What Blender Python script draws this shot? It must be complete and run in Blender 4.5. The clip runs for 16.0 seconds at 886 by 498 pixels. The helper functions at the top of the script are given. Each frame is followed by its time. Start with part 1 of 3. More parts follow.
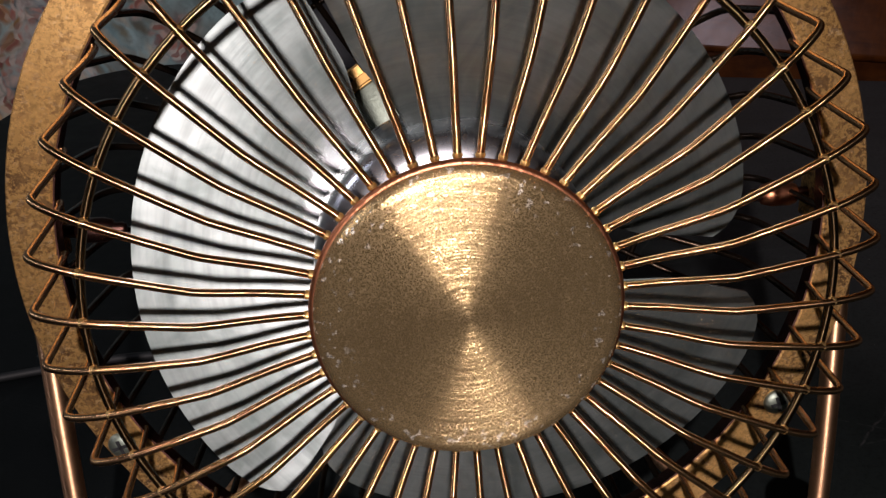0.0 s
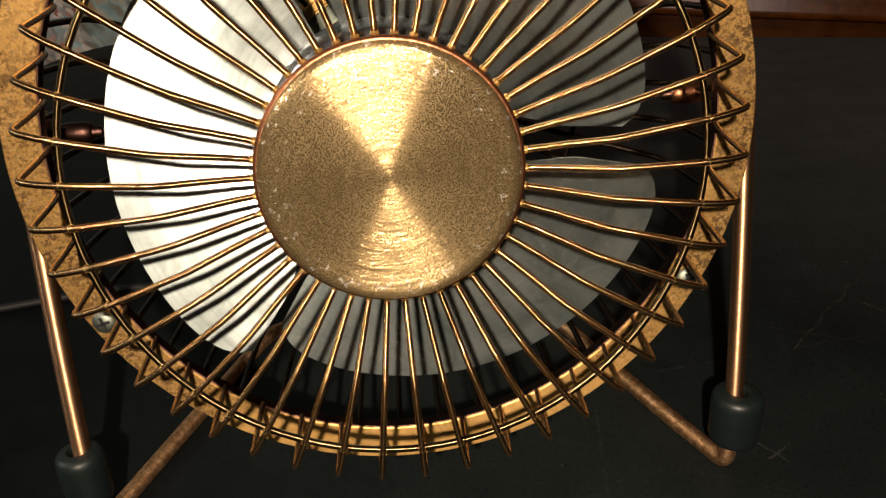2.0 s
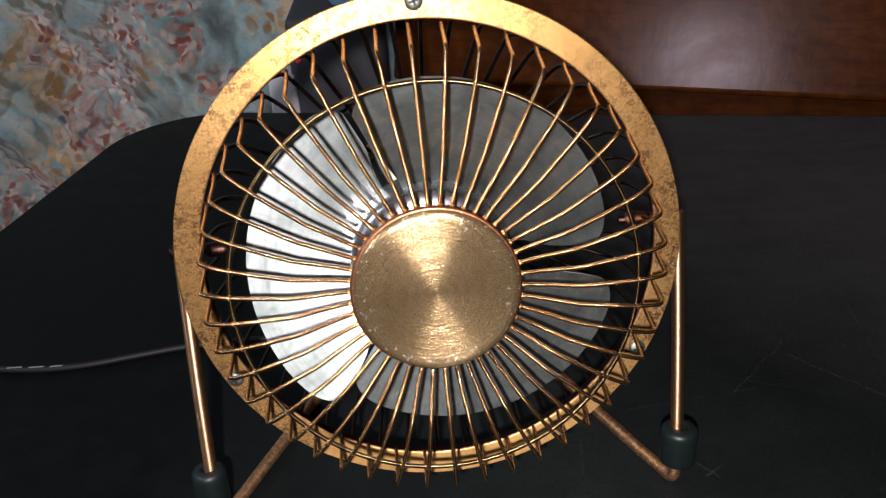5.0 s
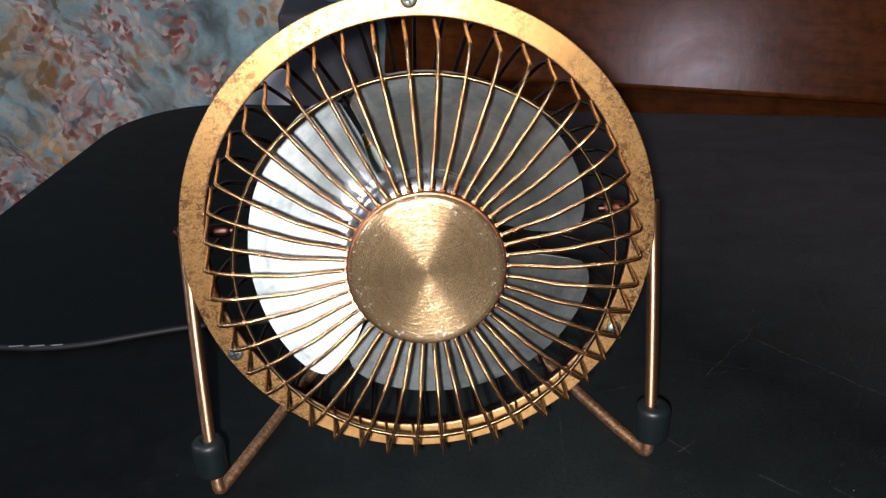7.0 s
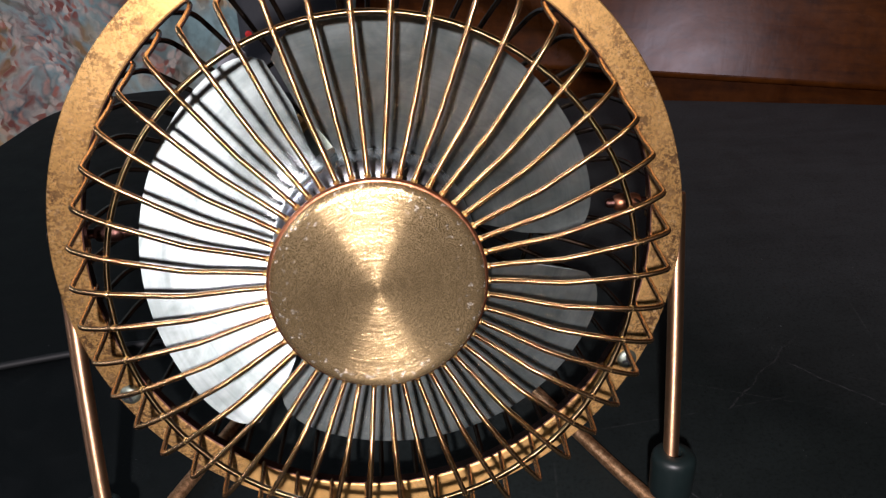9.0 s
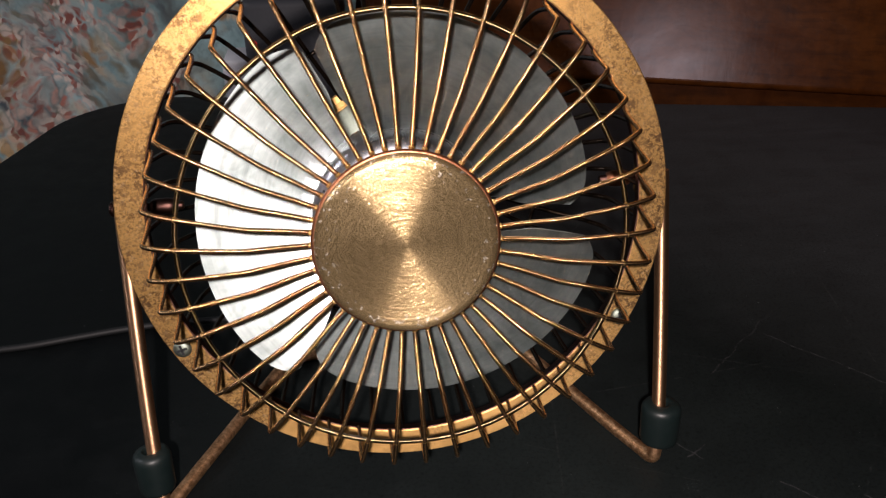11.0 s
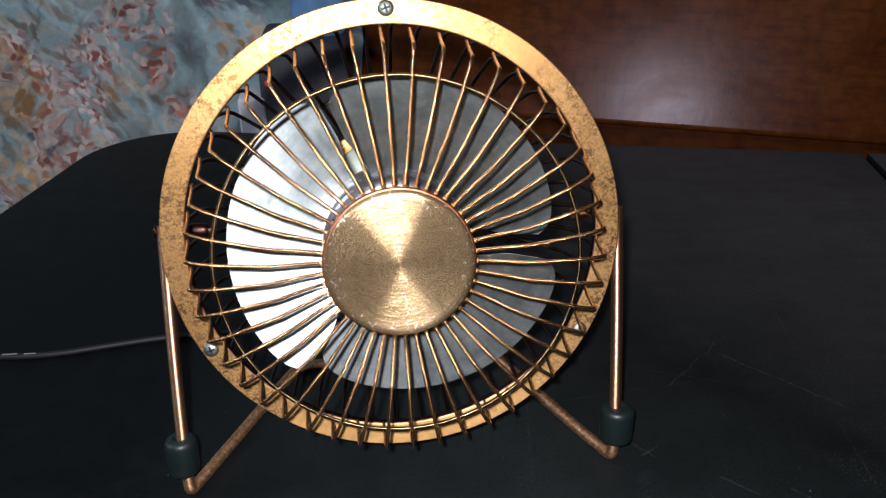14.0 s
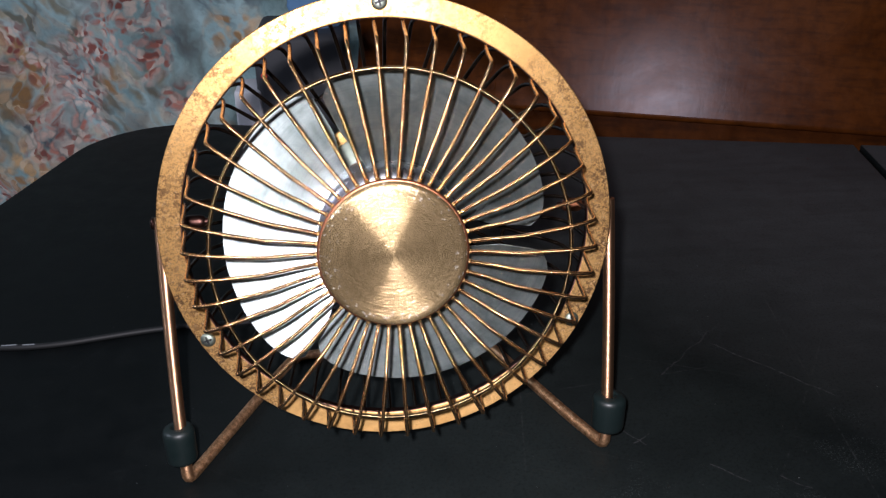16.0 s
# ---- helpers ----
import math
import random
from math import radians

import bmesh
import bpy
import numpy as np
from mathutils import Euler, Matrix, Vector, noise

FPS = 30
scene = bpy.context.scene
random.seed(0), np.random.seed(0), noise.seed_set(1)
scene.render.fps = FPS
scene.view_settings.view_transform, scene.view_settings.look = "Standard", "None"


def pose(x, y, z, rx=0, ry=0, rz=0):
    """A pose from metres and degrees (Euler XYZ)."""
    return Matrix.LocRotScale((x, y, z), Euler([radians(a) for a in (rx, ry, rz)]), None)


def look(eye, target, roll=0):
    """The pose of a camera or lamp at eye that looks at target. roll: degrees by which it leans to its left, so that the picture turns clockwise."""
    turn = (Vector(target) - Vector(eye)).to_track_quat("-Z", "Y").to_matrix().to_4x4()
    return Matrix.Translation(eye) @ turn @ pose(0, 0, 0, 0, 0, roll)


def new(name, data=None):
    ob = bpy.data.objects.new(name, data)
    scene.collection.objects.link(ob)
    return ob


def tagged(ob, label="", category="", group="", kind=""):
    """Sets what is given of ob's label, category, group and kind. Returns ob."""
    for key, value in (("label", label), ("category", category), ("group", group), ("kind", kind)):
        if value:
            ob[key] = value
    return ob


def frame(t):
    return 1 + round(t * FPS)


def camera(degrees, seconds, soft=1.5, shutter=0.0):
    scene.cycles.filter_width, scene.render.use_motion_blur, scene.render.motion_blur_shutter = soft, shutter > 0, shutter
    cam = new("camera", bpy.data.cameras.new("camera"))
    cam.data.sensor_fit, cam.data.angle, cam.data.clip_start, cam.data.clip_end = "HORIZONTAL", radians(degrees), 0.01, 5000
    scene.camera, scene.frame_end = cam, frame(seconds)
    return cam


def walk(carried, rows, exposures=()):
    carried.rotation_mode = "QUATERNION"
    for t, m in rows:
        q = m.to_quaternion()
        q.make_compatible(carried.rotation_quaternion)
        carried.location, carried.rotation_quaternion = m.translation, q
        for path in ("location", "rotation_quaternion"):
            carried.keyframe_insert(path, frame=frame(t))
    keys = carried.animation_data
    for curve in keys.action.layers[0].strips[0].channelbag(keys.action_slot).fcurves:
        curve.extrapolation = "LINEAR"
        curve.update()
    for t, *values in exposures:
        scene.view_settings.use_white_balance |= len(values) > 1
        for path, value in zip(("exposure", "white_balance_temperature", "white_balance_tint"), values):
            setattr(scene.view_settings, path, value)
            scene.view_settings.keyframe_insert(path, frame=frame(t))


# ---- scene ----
cam = camera(55.19, 16.0, soft=1.35)
# seconds, eye in metres, Euler degrees
PATH = [
    (0.0, -0.00858, -0.12102, 0.15905, 59.681, 1.195, -4.221),
    (0.5, -0.00833, -0.12561, 0.15821, 59.267, 1.046, -4.577),
    (1.0, -0.00440, -0.13066, 0.15596, 59.471, 1.608, -3.900),
    (1.5, -0.00230, -0.14050, 0.15392, 59.844, 1.985, -4.247),
    (2.0, 0.00195, -0.14783, 0.15160, 59.156, 2.337, -4.299),
    (2.5, 0.00030, -0.15673, 0.15894, 59.122, 2.192, -4.491),
    (3.0, 0.00070, -0.16455, 0.16650, 60.116, 2.269, -4.545),
    (3.5, -0.00055, -0.17012, 0.17290, 60.001, 2.414, -4.625),
    (4.0, -0.00074, -0.18921, 0.19179, 61.598, 2.919, -4.167),
    (4.2, -0.00164, -0.19220, 0.19535, 61.146, 2.804, -3.656),
    (6.3, -0.00492, -0.22295, 0.20999, 60.833, 2.407, -4.101),
    (6.5, -0.00446, -0.22087, 0.20915, 60.776, 2.271, -4.234),
    (7.0, -0.00620, -0.22046, 0.20828, 60.707, 1.670, -4.193),
    (7.5, -0.00561, -0.21354, 0.20241, 60.217, 1.432, -4.645),
    (8.0, -0.00197, -0.18478, 0.19116, 60.200, 1.546, -5.460),
    (8.2, 0.00194, -0.17342, 0.18552, 60.254, 1.833, -5.222),
    (10.3, -0.00280, -0.16467, 0.17800, 61.056, -0.155, -5.765),
    (10.5, -0.00474, -0.17001, 0.18239, 60.783, 0.168, -6.047),
    (11.0, -0.00786, -0.19546, 0.18290, 61.649, 1.087, -6.154),
    (11.5, -0.01164, -0.20951, 0.19044, 62.622, 0.978, -6.045),
    (12.0, -0.00992, -0.22586, 0.19802, 63.015, 0.871, -5.766),
    (12.5, -0.00992, -0.23292, 0.20386, 63.496, 0.647, -5.992),
    (13.0, -0.00786, -0.23249, 0.20269, 63.496, 0.402, -5.654),
    (13.5, -0.00803, -0.23487, 0.20214, 63.790, 0.293, -5.658),
    (14.0, -0.00742, -0.23547, 0.20022, 63.845, 0.268, -5.554),
    (14.5, -0.00729, -0.23677, 0.19931, 63.670, 0.349, -5.410),
    (15.0, -0.00752, -0.23895, 0.20004, 63.357, 0.472, -5.563),
    (15.5, -0.00726, -0.23875, 0.19938, 63.158, 0.526, -5.468),
    (16.0, -0.00643, -0.23884, 0.20142, 63.313, 0.285, -5.725),
]
EXPOSURE = [(0.0, -0.53, 6700, 25), (1.0, -0.5, 8300, 25), (2.0, -0.15, 8600, 18), (2.5, -0.28, 8600, 17), (3.0, -0.25, 8300, 19), (4.0, -0.03, 7200, 23), (6.5, 0.27, 6150, 21), (8.0, 0.38, 6250, 22), (10.5, -0.15, 6600, 24), (11.0, -0.12, 6800, 24), (11.5, 0.1, 6400, 21), (12.0, 0.25, 6250, 22), (14.0, 0.25, 5950, 21), (16.0, 0.28, 5950, 21)]
walk(cam, [(t, pose(*row)) for t, *row in PATH], exposures=EXPOSURE)

# ---- light: a phone torch just above the lens, in a dim closed room ----
world = bpy.data.worlds.new("world")
scene.world = world
world.use_nodes = True
world.node_tree.nodes["Background"].inputs["Color"].default_value = (0.75, 0.85, 1.0, 1)
world.node_tree.nodes["Background"].inputs["Strength"].default_value = 0.03

torch_data = bpy.data.lights.new("torch", "AREA")
torch_data.shape, torch_data.size, torch_data.energy = "DISK", 0.008, 1.45
torch_data.color = (1.0, 0.96, 0.9)
torch = new("torch", torch_data)
torch.matrix_world = look((-0.018, -0.246, 0.218), (0.02, 0.1, 0.06))

# added fill with no known source: brightens the drape from the left
drape_fill_data = bpy.data.lights.new("drape_fill", "AREA")
drape_fill_data.shape, drape_fill_data.size, drape_fill_data.energy = "DISK", 0.5, 5.5
drape_fill_data.color = (0.85, 0.93, 1.0)
drape_fill = new("drape_fill", drape_fill_data)
drape_fill.matrix_world = look((-1.25, -0.1, 0.85), (-0.4, 0.5, 0.1))


# ---- materials ----
class Mat:
    """A node material with a few short-hand builders."""

    def __init__(self, name, base=(0.5, 0.5, 0.5), rough=0.5, metal=0.0, **more):
        self.m = bpy.data.materials.new(name)
        self.m.use_nodes = True
        self.nt = self.m.node_tree
        self.b = self.nt.nodes["Principled BSDF"]
        self.set("Base Color", (*base, 1))
        self.set("Roughness", rough)
        self.set("Metallic", metal)
        for key, value in more.items():
            self.set(key.replace("_", " "), value)

    def set(self, socket, value):
        self.b.inputs[socket].default_value = value

    def node(self, kind, **props):
        n = self.nt.nodes.new(kind)
        for key, value in props.items():
            if key in ("operation", "blend_type", "data_type", "feature", "noise_dimensions", "direction_type", "axis", "wave_type",
                       "bands_direction", "wave_profile", "rings_direction", "invert", "clamp", "distance"):
                setattr(n, key, value)
            else:
                n.inputs[key].default_value = value
        return n

    def link(self, a, b):
        self.nt.links.new(a, b)

    def coords(self, scale=(1, 1, 1), rot=(0, 0, 0), shift=(0, 0, 0)):
        c = self.nt.nodes.new("ShaderNodeTexCoord")
        mp = self.nt.nodes.new("ShaderNodeMapping")
        mp.inputs["Scale"].default_value = scale
        mp.inputs["Location"].default_value = shift
        mp.inputs["Rotation"].default_value = [radians(a) for a in rot]
        self.link(c.outputs["Object"], mp.inputs["Vector"])
        return mp.outputs["Vector"]

    def noise(self, vec, scale, detail=3.0, rough=0.55, distortion=0.0):
        n = self.node("ShaderNodeTexNoise", Scale=scale, Detail=detail, Roughness=rough, Distortion=distortion)
        self.link(vec, n.inputs["Vector"])
        return n.outputs["Fac"]

    def ramp(self, fac, stops):
        r = self.nt.nodes.new("ShaderNodeValToRGB")
        e = r.color_ramp.elements
        while len(e) < len(stops):
            e.new(0.5)
        for el, (p, c) in zip(e, stops):
            el.position = p
            el.color = (*c, 1) if len(c) == 3 else c
        self.link(fac, r.inputs["Fac"])
        return r.outputs["Color"]

    def mix(self, fac, a, b, blend="MIX"):
        n = self.nt.nodes.new("ShaderNodeMix")
        n.data_type, n.blend_type = "RGBA", blend
        for value, i in ((fac, 0), (a, 6), (b, 7)):
            if hasattr(value, "is_linked"):
                self.link(value, n.inputs[i])
            else:
                n.inputs[i].default_value = (*value, 1) if isinstance(value, tuple) else value
        return n.outputs[2]

    def bump(self, height, strength, distance):
        n = self.nt.nodes.new("ShaderNodeBump")
        n.inputs["Strength"].default_value, n.inputs["Distance"].default_value = strength, distance
        self.link(height, n.inputs["Height"])
        self.link(n.outputs["Normal"], self.b.inputs["Normal"])
        return n

    def to(self, out, socket):
        self.link(out, self.b.inputs[socket])


def grey(v):
    return (v, v, v)


def copper_sheet():
    """Copper lacquer of the flat ring: turned round its axis, worn bright, eaten by dark corrosion along both sides."""
    k = Mat("copper_sheet", rough=0.4, metal=1.0, Anisotropic=0.55, Anisotropic_Rotation=0.25)
    tangent = k.node("ShaderNodeTangent", direction_type="RADIAL", axis="Z")
    k.link(tangent.outputs["Tangent"], k.b.inputs["Tangent"])
    v = k.coords()
    blotch = k.noise(v, 560, 6, 0.72, 0.3)
    cloud = k.noise(v, 45, 4, 0.6)
    c1 = k.ramp(cloud, [(0.3, (0.57, 0.328, 0.110)), (0.7, (0.77, 0.470, 0.178))])
    # corrosion gathers at the sides of the ring, in drifts
    sep = k.nt.nodes.new("ShaderNodeSeparateXYZ")
    k.link(v, sep.inputs[0])
    side = k.node("ShaderNodeMath", operation="ABSOLUTE")
    k.link(sep.outputs["X"], side.inputs[0])
    drift = k.nt.nodes.new("ShaderNodeMath")
    drift.operation = "MULTIPLY_ADD"
    drift.inputs[1].default_value = 5.0
    k.link(side.outputs[0], drift.inputs[0])
    k.link(k.noise(v, 60, 4, 0.6), drift.inputs[2])
    worn = k.ramp(drift.outputs[0], [(0.61, grey(0.06)), (0.88, grey(1.0))])
    pits = k.mix(1.0, k.ramp(blotch, [(0.44, grey(0.9)), (0.50, grey(0))]), worn, "MULTIPLY")
    smear = k.mix(1.0, k.ramp(k.noise(v, 1500, 4, 0.7), [(0.42, grey(0.8)), (0.50, grey(0))]), worn, "MULTIPLY")
    glints = k.mix(1.0, k.ramp(k.noise(v, 900, 4, 0.7), [(0.57, grey(0)), (0.63, grey(0.6))]), worn, "MULTIPLY")
    c1 = k.mix(glints, c1, (0.86, 0.62, 0.36))
    c1 = k.mix(smear, c1, (0.20, 0.10, 0.042))
    k.to(k.mix(pits, c1, (0.10, 0.055, 0.030)), "Base Color")
    k.to(k.ramp(blotch, [(0.38, grey(0.62)), (0.55, grey(0.46))]), "Roughness")
    k.bump(blotch, 0.10, 0.0003)
    return k.m


def copper_wire(name="copper_wire", tarnish=0.0, base=(0.70, 0.412, 0.200), rough=0.15, drawn=0.88, ridges=0.5):
    """Drawn copper wire: a clean line of light across, scattered along by fine cross ridges."""
    k = Mat(name, base, rough, 1.0, Anisotropic=drawn)
    tangent = k.node("ShaderNodeTangent", direction_type="UV_MAP")
    k.link(tangent.outputs["Tangent"], k.b.inputs["Tangent"])
    v = k.coords()
    n = k.noise(v, 300, 4, 0.6)
    k.to(k.ramp(n, [(0.30, tuple(0.86 * c for c in base)), (0.5, base)]), "Base Color")
    k.to(k.ramp(n, [(0.3, grey(rough + 0.02)), (0.6, grey(rough))]), "Roughness")
    if tarnish:
        # dull brown tarnish on what lies on the table
        height = k.nt.nodes.new("ShaderNodeSeparateXYZ")
        k.link(v, height.inputs[0])
        low = k.ramp(height.outputs["Z"], [(0.0055, grey(tarnish)), (0.009, grey(0))])
        old = k.b.inputs["Base Color"].links[0].from_socket
        worn = k.ramp(k.noise(v, 620, 6, 0.75), [(0.36, (0.30, 0.155, 0.075)), (0.50, (0.60, 0.34, 0.17)), (0.64, (0.94, 0.62, 0.37))])
        k.to(k.mix(low, old, worn), "Base Color")
        k.to(k.mix(low, grey(rough), grey(0.50)), "Roughness")
        k.to(k.mix(low, grey(drawn), grey(0.0)), "Anisotropic")
    soft = k.bump(k.noise(v, 500, 3), 0.015, 0.0002)
    grit = k.node("ShaderNodeTexWhiteNoise")
    k.link(v, grit.inputs["Vector"])
    lean = k.nt.nodes.new("ShaderNodeMath")
    lean.operation = "MULTIPLY_ADD"
    lean.inputs[1].default_value, lean.inputs[2].default_value = 2 * ridges, -ridges
    k.link(grit.outputs["Value"], lean.inputs[0])
    along = k.nt.nodes.new("ShaderNodeVectorMath")
    along.operation = "SCALE"
    k.link(tangent.outputs["Tangent"], along.inputs[0])
    k.link(lean.outputs[0], along.inputs["Scale"])
    total = k.nt.nodes.new("ShaderNodeVectorMath")
    total.operation = "ADD"
    k.link(soft.outputs["Normal"], total.inputs[0])
    k.link(along.outputs[0], total.inputs[1])
    unit = k.nt.nodes.new("ShaderNodeVectorMath")
    unit.operation = "NORMALIZE"
    k.link(total.outputs[0], unit.inputs[0])
    k.link(unit.outputs[0], k.b.inputs["Normal"])
    return k.m


def brushed_brass():
    """Brass turned on a lathe: broken rings round the local z axis, stippled wear, nicks along the edge."""
    k = Mat("brushed_brass", (0.55, 0.42, 0.24), 0.42, 0.92, Anisotropic=0.96, Anisotropic_Rotation=0.25)
    tangent = k.node("ShaderNodeTangent", direction_type="RADIAL", axis="Z")
    k.link(tangent.outputs["Tangent"], k.b.inputs["Tangent"])
    v = k.coords()
    sep = k.nt.nodes.new("ShaderNodeVectorMath")
    sep.operation = "LENGTH"
    k.link(v, sep.inputs[0])
    comb = k.nt.nodes.new("ShaderNodeCombineXYZ")
    k.link(sep.outputs["Value"], comb.inputs[0])
    drift = k.nt.nodes.new("ShaderNodeVectorMath")
    drift.operation = "MULTIPLY_ADD"
    drift.inputs[1].default_value = (0.05, 0.05, 0.05)
    k.link(v, drift.inputs[0])
    k.link(comb.outputs[0], drift.inputs[2])
    rings = k.noise(drift.outputs[0], 1500, 5, 0.75)
    stipple = k.noise(v, 4300, 3, 0.75, 1.0)
    cloud = k.noise(v, 120, 4)
    col = k.ramp(cloud, [(0.3, (0.54, 0.382, 0.195)), (0.7, (0.69, 0.498, 0.256))])
    col = k.mix(k.ramp(stipple, [(0.53, grey(0)), (0.60, grey(1))]), col, (0.88, 0.62, 0.28))
    col = k.mix(k.ramp(stipple, [(0.38, grey(0.75)), (0.48, grey(0))]), col, (0.20, 0.14, 0.08))
    turned = k.ramp(sep.outputs["Value"], [(0.0031, grey(0.5)), (0.0100, grey(1))])
    col = k.mix(k.mix(1.0, turned, grey(0.26), "MULTIPLY"), col, k.ramp(rings, [(0.38, grey(0.5)), (0.5, grey(0.85)), (0.6, grey(1.0))]), "MULTIPLY")
    nick = k.ramp(k.noise(v, 800, 2, 0.5), [(0.62, grey(0)), (0.65, grey(1))])
    edge = k.ramp(sep.outputs["Value"], [(0.0165, grey(0)), (0.0180, grey(1))])
    nick = k.mix(1.0, nick, edge, "MULTIPLY")
    clean = k.ramp(k.mix(0.12, stipple, rings), [(0.38, grey(0)), (0.53, grey(1))])
    col = k.mix(1.0, col, k.mix(clean, grey(0.58), grey(1.0)), "MULTIPLY")
    k.to(k.mix(nick, col, (1.0, 0.90, 0.75)), "Base Color")
    k.to(k.mix(clean, grey(0.62), grey(0.195)), "Roughness")
    k.to(k.mix(1.0, turned, clean, "MULTIPLY"), "Anisotropic")
    grooves = k.noise(drift.outputs[0], 3800, 3, 0.7)
    k.bump(k.mix(0.6, grooves, k.ramp(rings, [(0.38, grey(0)), (0.62, grey(1))])), 0.9, 0.00008)
    return k.m


def aluminium():
    """Aluminium sheet: clouded; fine streaks round the axle (local y) paint in its arc-shaped reflections."""
    k = Mat("aluminium", (0.80, 0.82, 0.81), 0.3, 1.0, Coat_Weight=1.0, Coat_IOR=2.2, Coat_Roughness=0.18)
    v = k.coords()
    n = k.noise(v, 90, 4, 0.6, 0.8)
    radius = k.node("ShaderNodeVectorMath", operation="LENGTH")
    k.link(k.coords((1, 0, 1)), radius.inputs[0])
    streak = k.nt.nodes.new("ShaderNodeVectorMath")
    streak.operation = "MULTIPLY_ADD"
    streak.inputs[1].default_value = (0.03, 0.03, 0.03)
    around = k.nt.nodes.new("ShaderNodeCombineXYZ")
    k.link(radius.outputs["Value"], around.inputs[0])
    k.link(v, streak.inputs[0])
    k.link(around.outputs[0], streak.inputs[2])
    rings = k.noise(streak.outputs[0], 420, 4, 0.65)
    c = k.ramp(n, [(0.3, (0.110, 0.139, 0.134)), (0.7, (0.246, 0.282, 0.276))])
    k.to(k.mix(1.0, c, k.ramp(rings, [(0.32, grey(0.78)), (0.55, grey(1.0))]), "MULTIPLY"), "Base Color")
    k.to(k.ramp(rings, [(0.32, grey(0.49)), (0.66, grey(0.40))]), "Roughness")
    k.bump(k.mix(0.12, k.noise(v, 60, 3), rings), 0.14, 0.002)
    return k.m


def polished():
    """Bright turned metal of the propeller hub."""
    k = Mat("polished_metal", (0.55, 0.57, 0.60), 0.22, 1.0)
    v = k.coords()
    n = k.noise(v, 220, 4, 0.6)
    k.to(k.ramp(n, [(0.3, (0.30, 0.32, 0.35)), (0.7, (0.62, 0.64, 0.68))]), "Base Color")
    k.to(k.ramp(n, [(0.3, grey(0.34)), (0.7, grey(0.24))]), "Roughness")
    return k.m


def steel():
    k = Mat("steel", (0.27, 0.31, 0.26), 0.50, 1.0)
    k.bump(k.noise(k.coords(), 1500, 3), 0.3, 0.0002)
    return k.m


def rubber():
    k = Mat("black_rubber", (0.0055, 0.0115, 0.0115), 0.40)
    v = k.coords()
    k.bump(k.noise(v, 900, 3), 0.12, 0.0003)
    k.to(k.ramp(k.noise(v, 200, 3), [(0.3, grey(0.38)), (0.7, grey(0.52))]), "Roughness")
    return k.m


def dark_plastic():
    k = Mat("dark_plastic", (0.009, 0.010, 0.011), 0.6)
    k.bump(k.noise(k.coords(), 600, 3), 0.1, 0.0003)
    return k.m


SCRATCHES = (((0.108, 0.0355), (0.150, 0.0740), 0.040), ((0.1377, 0.0583), (0.1745, 0.0140), 0.070), ((0.1180, 0.1148), (0.1290, 0.1090), 0.035),
             ((0.1090, -0.0165), (0.1190, -0.0275), 0.055), ((0.0830, 0.0040), (0.0900, -0.0050), 0.060), ((0.0850, -0.0040), (0.0935, 0.0010), 0.050), ((0.1300, -0.0260), (0.1390, -0.0330), 0.045))


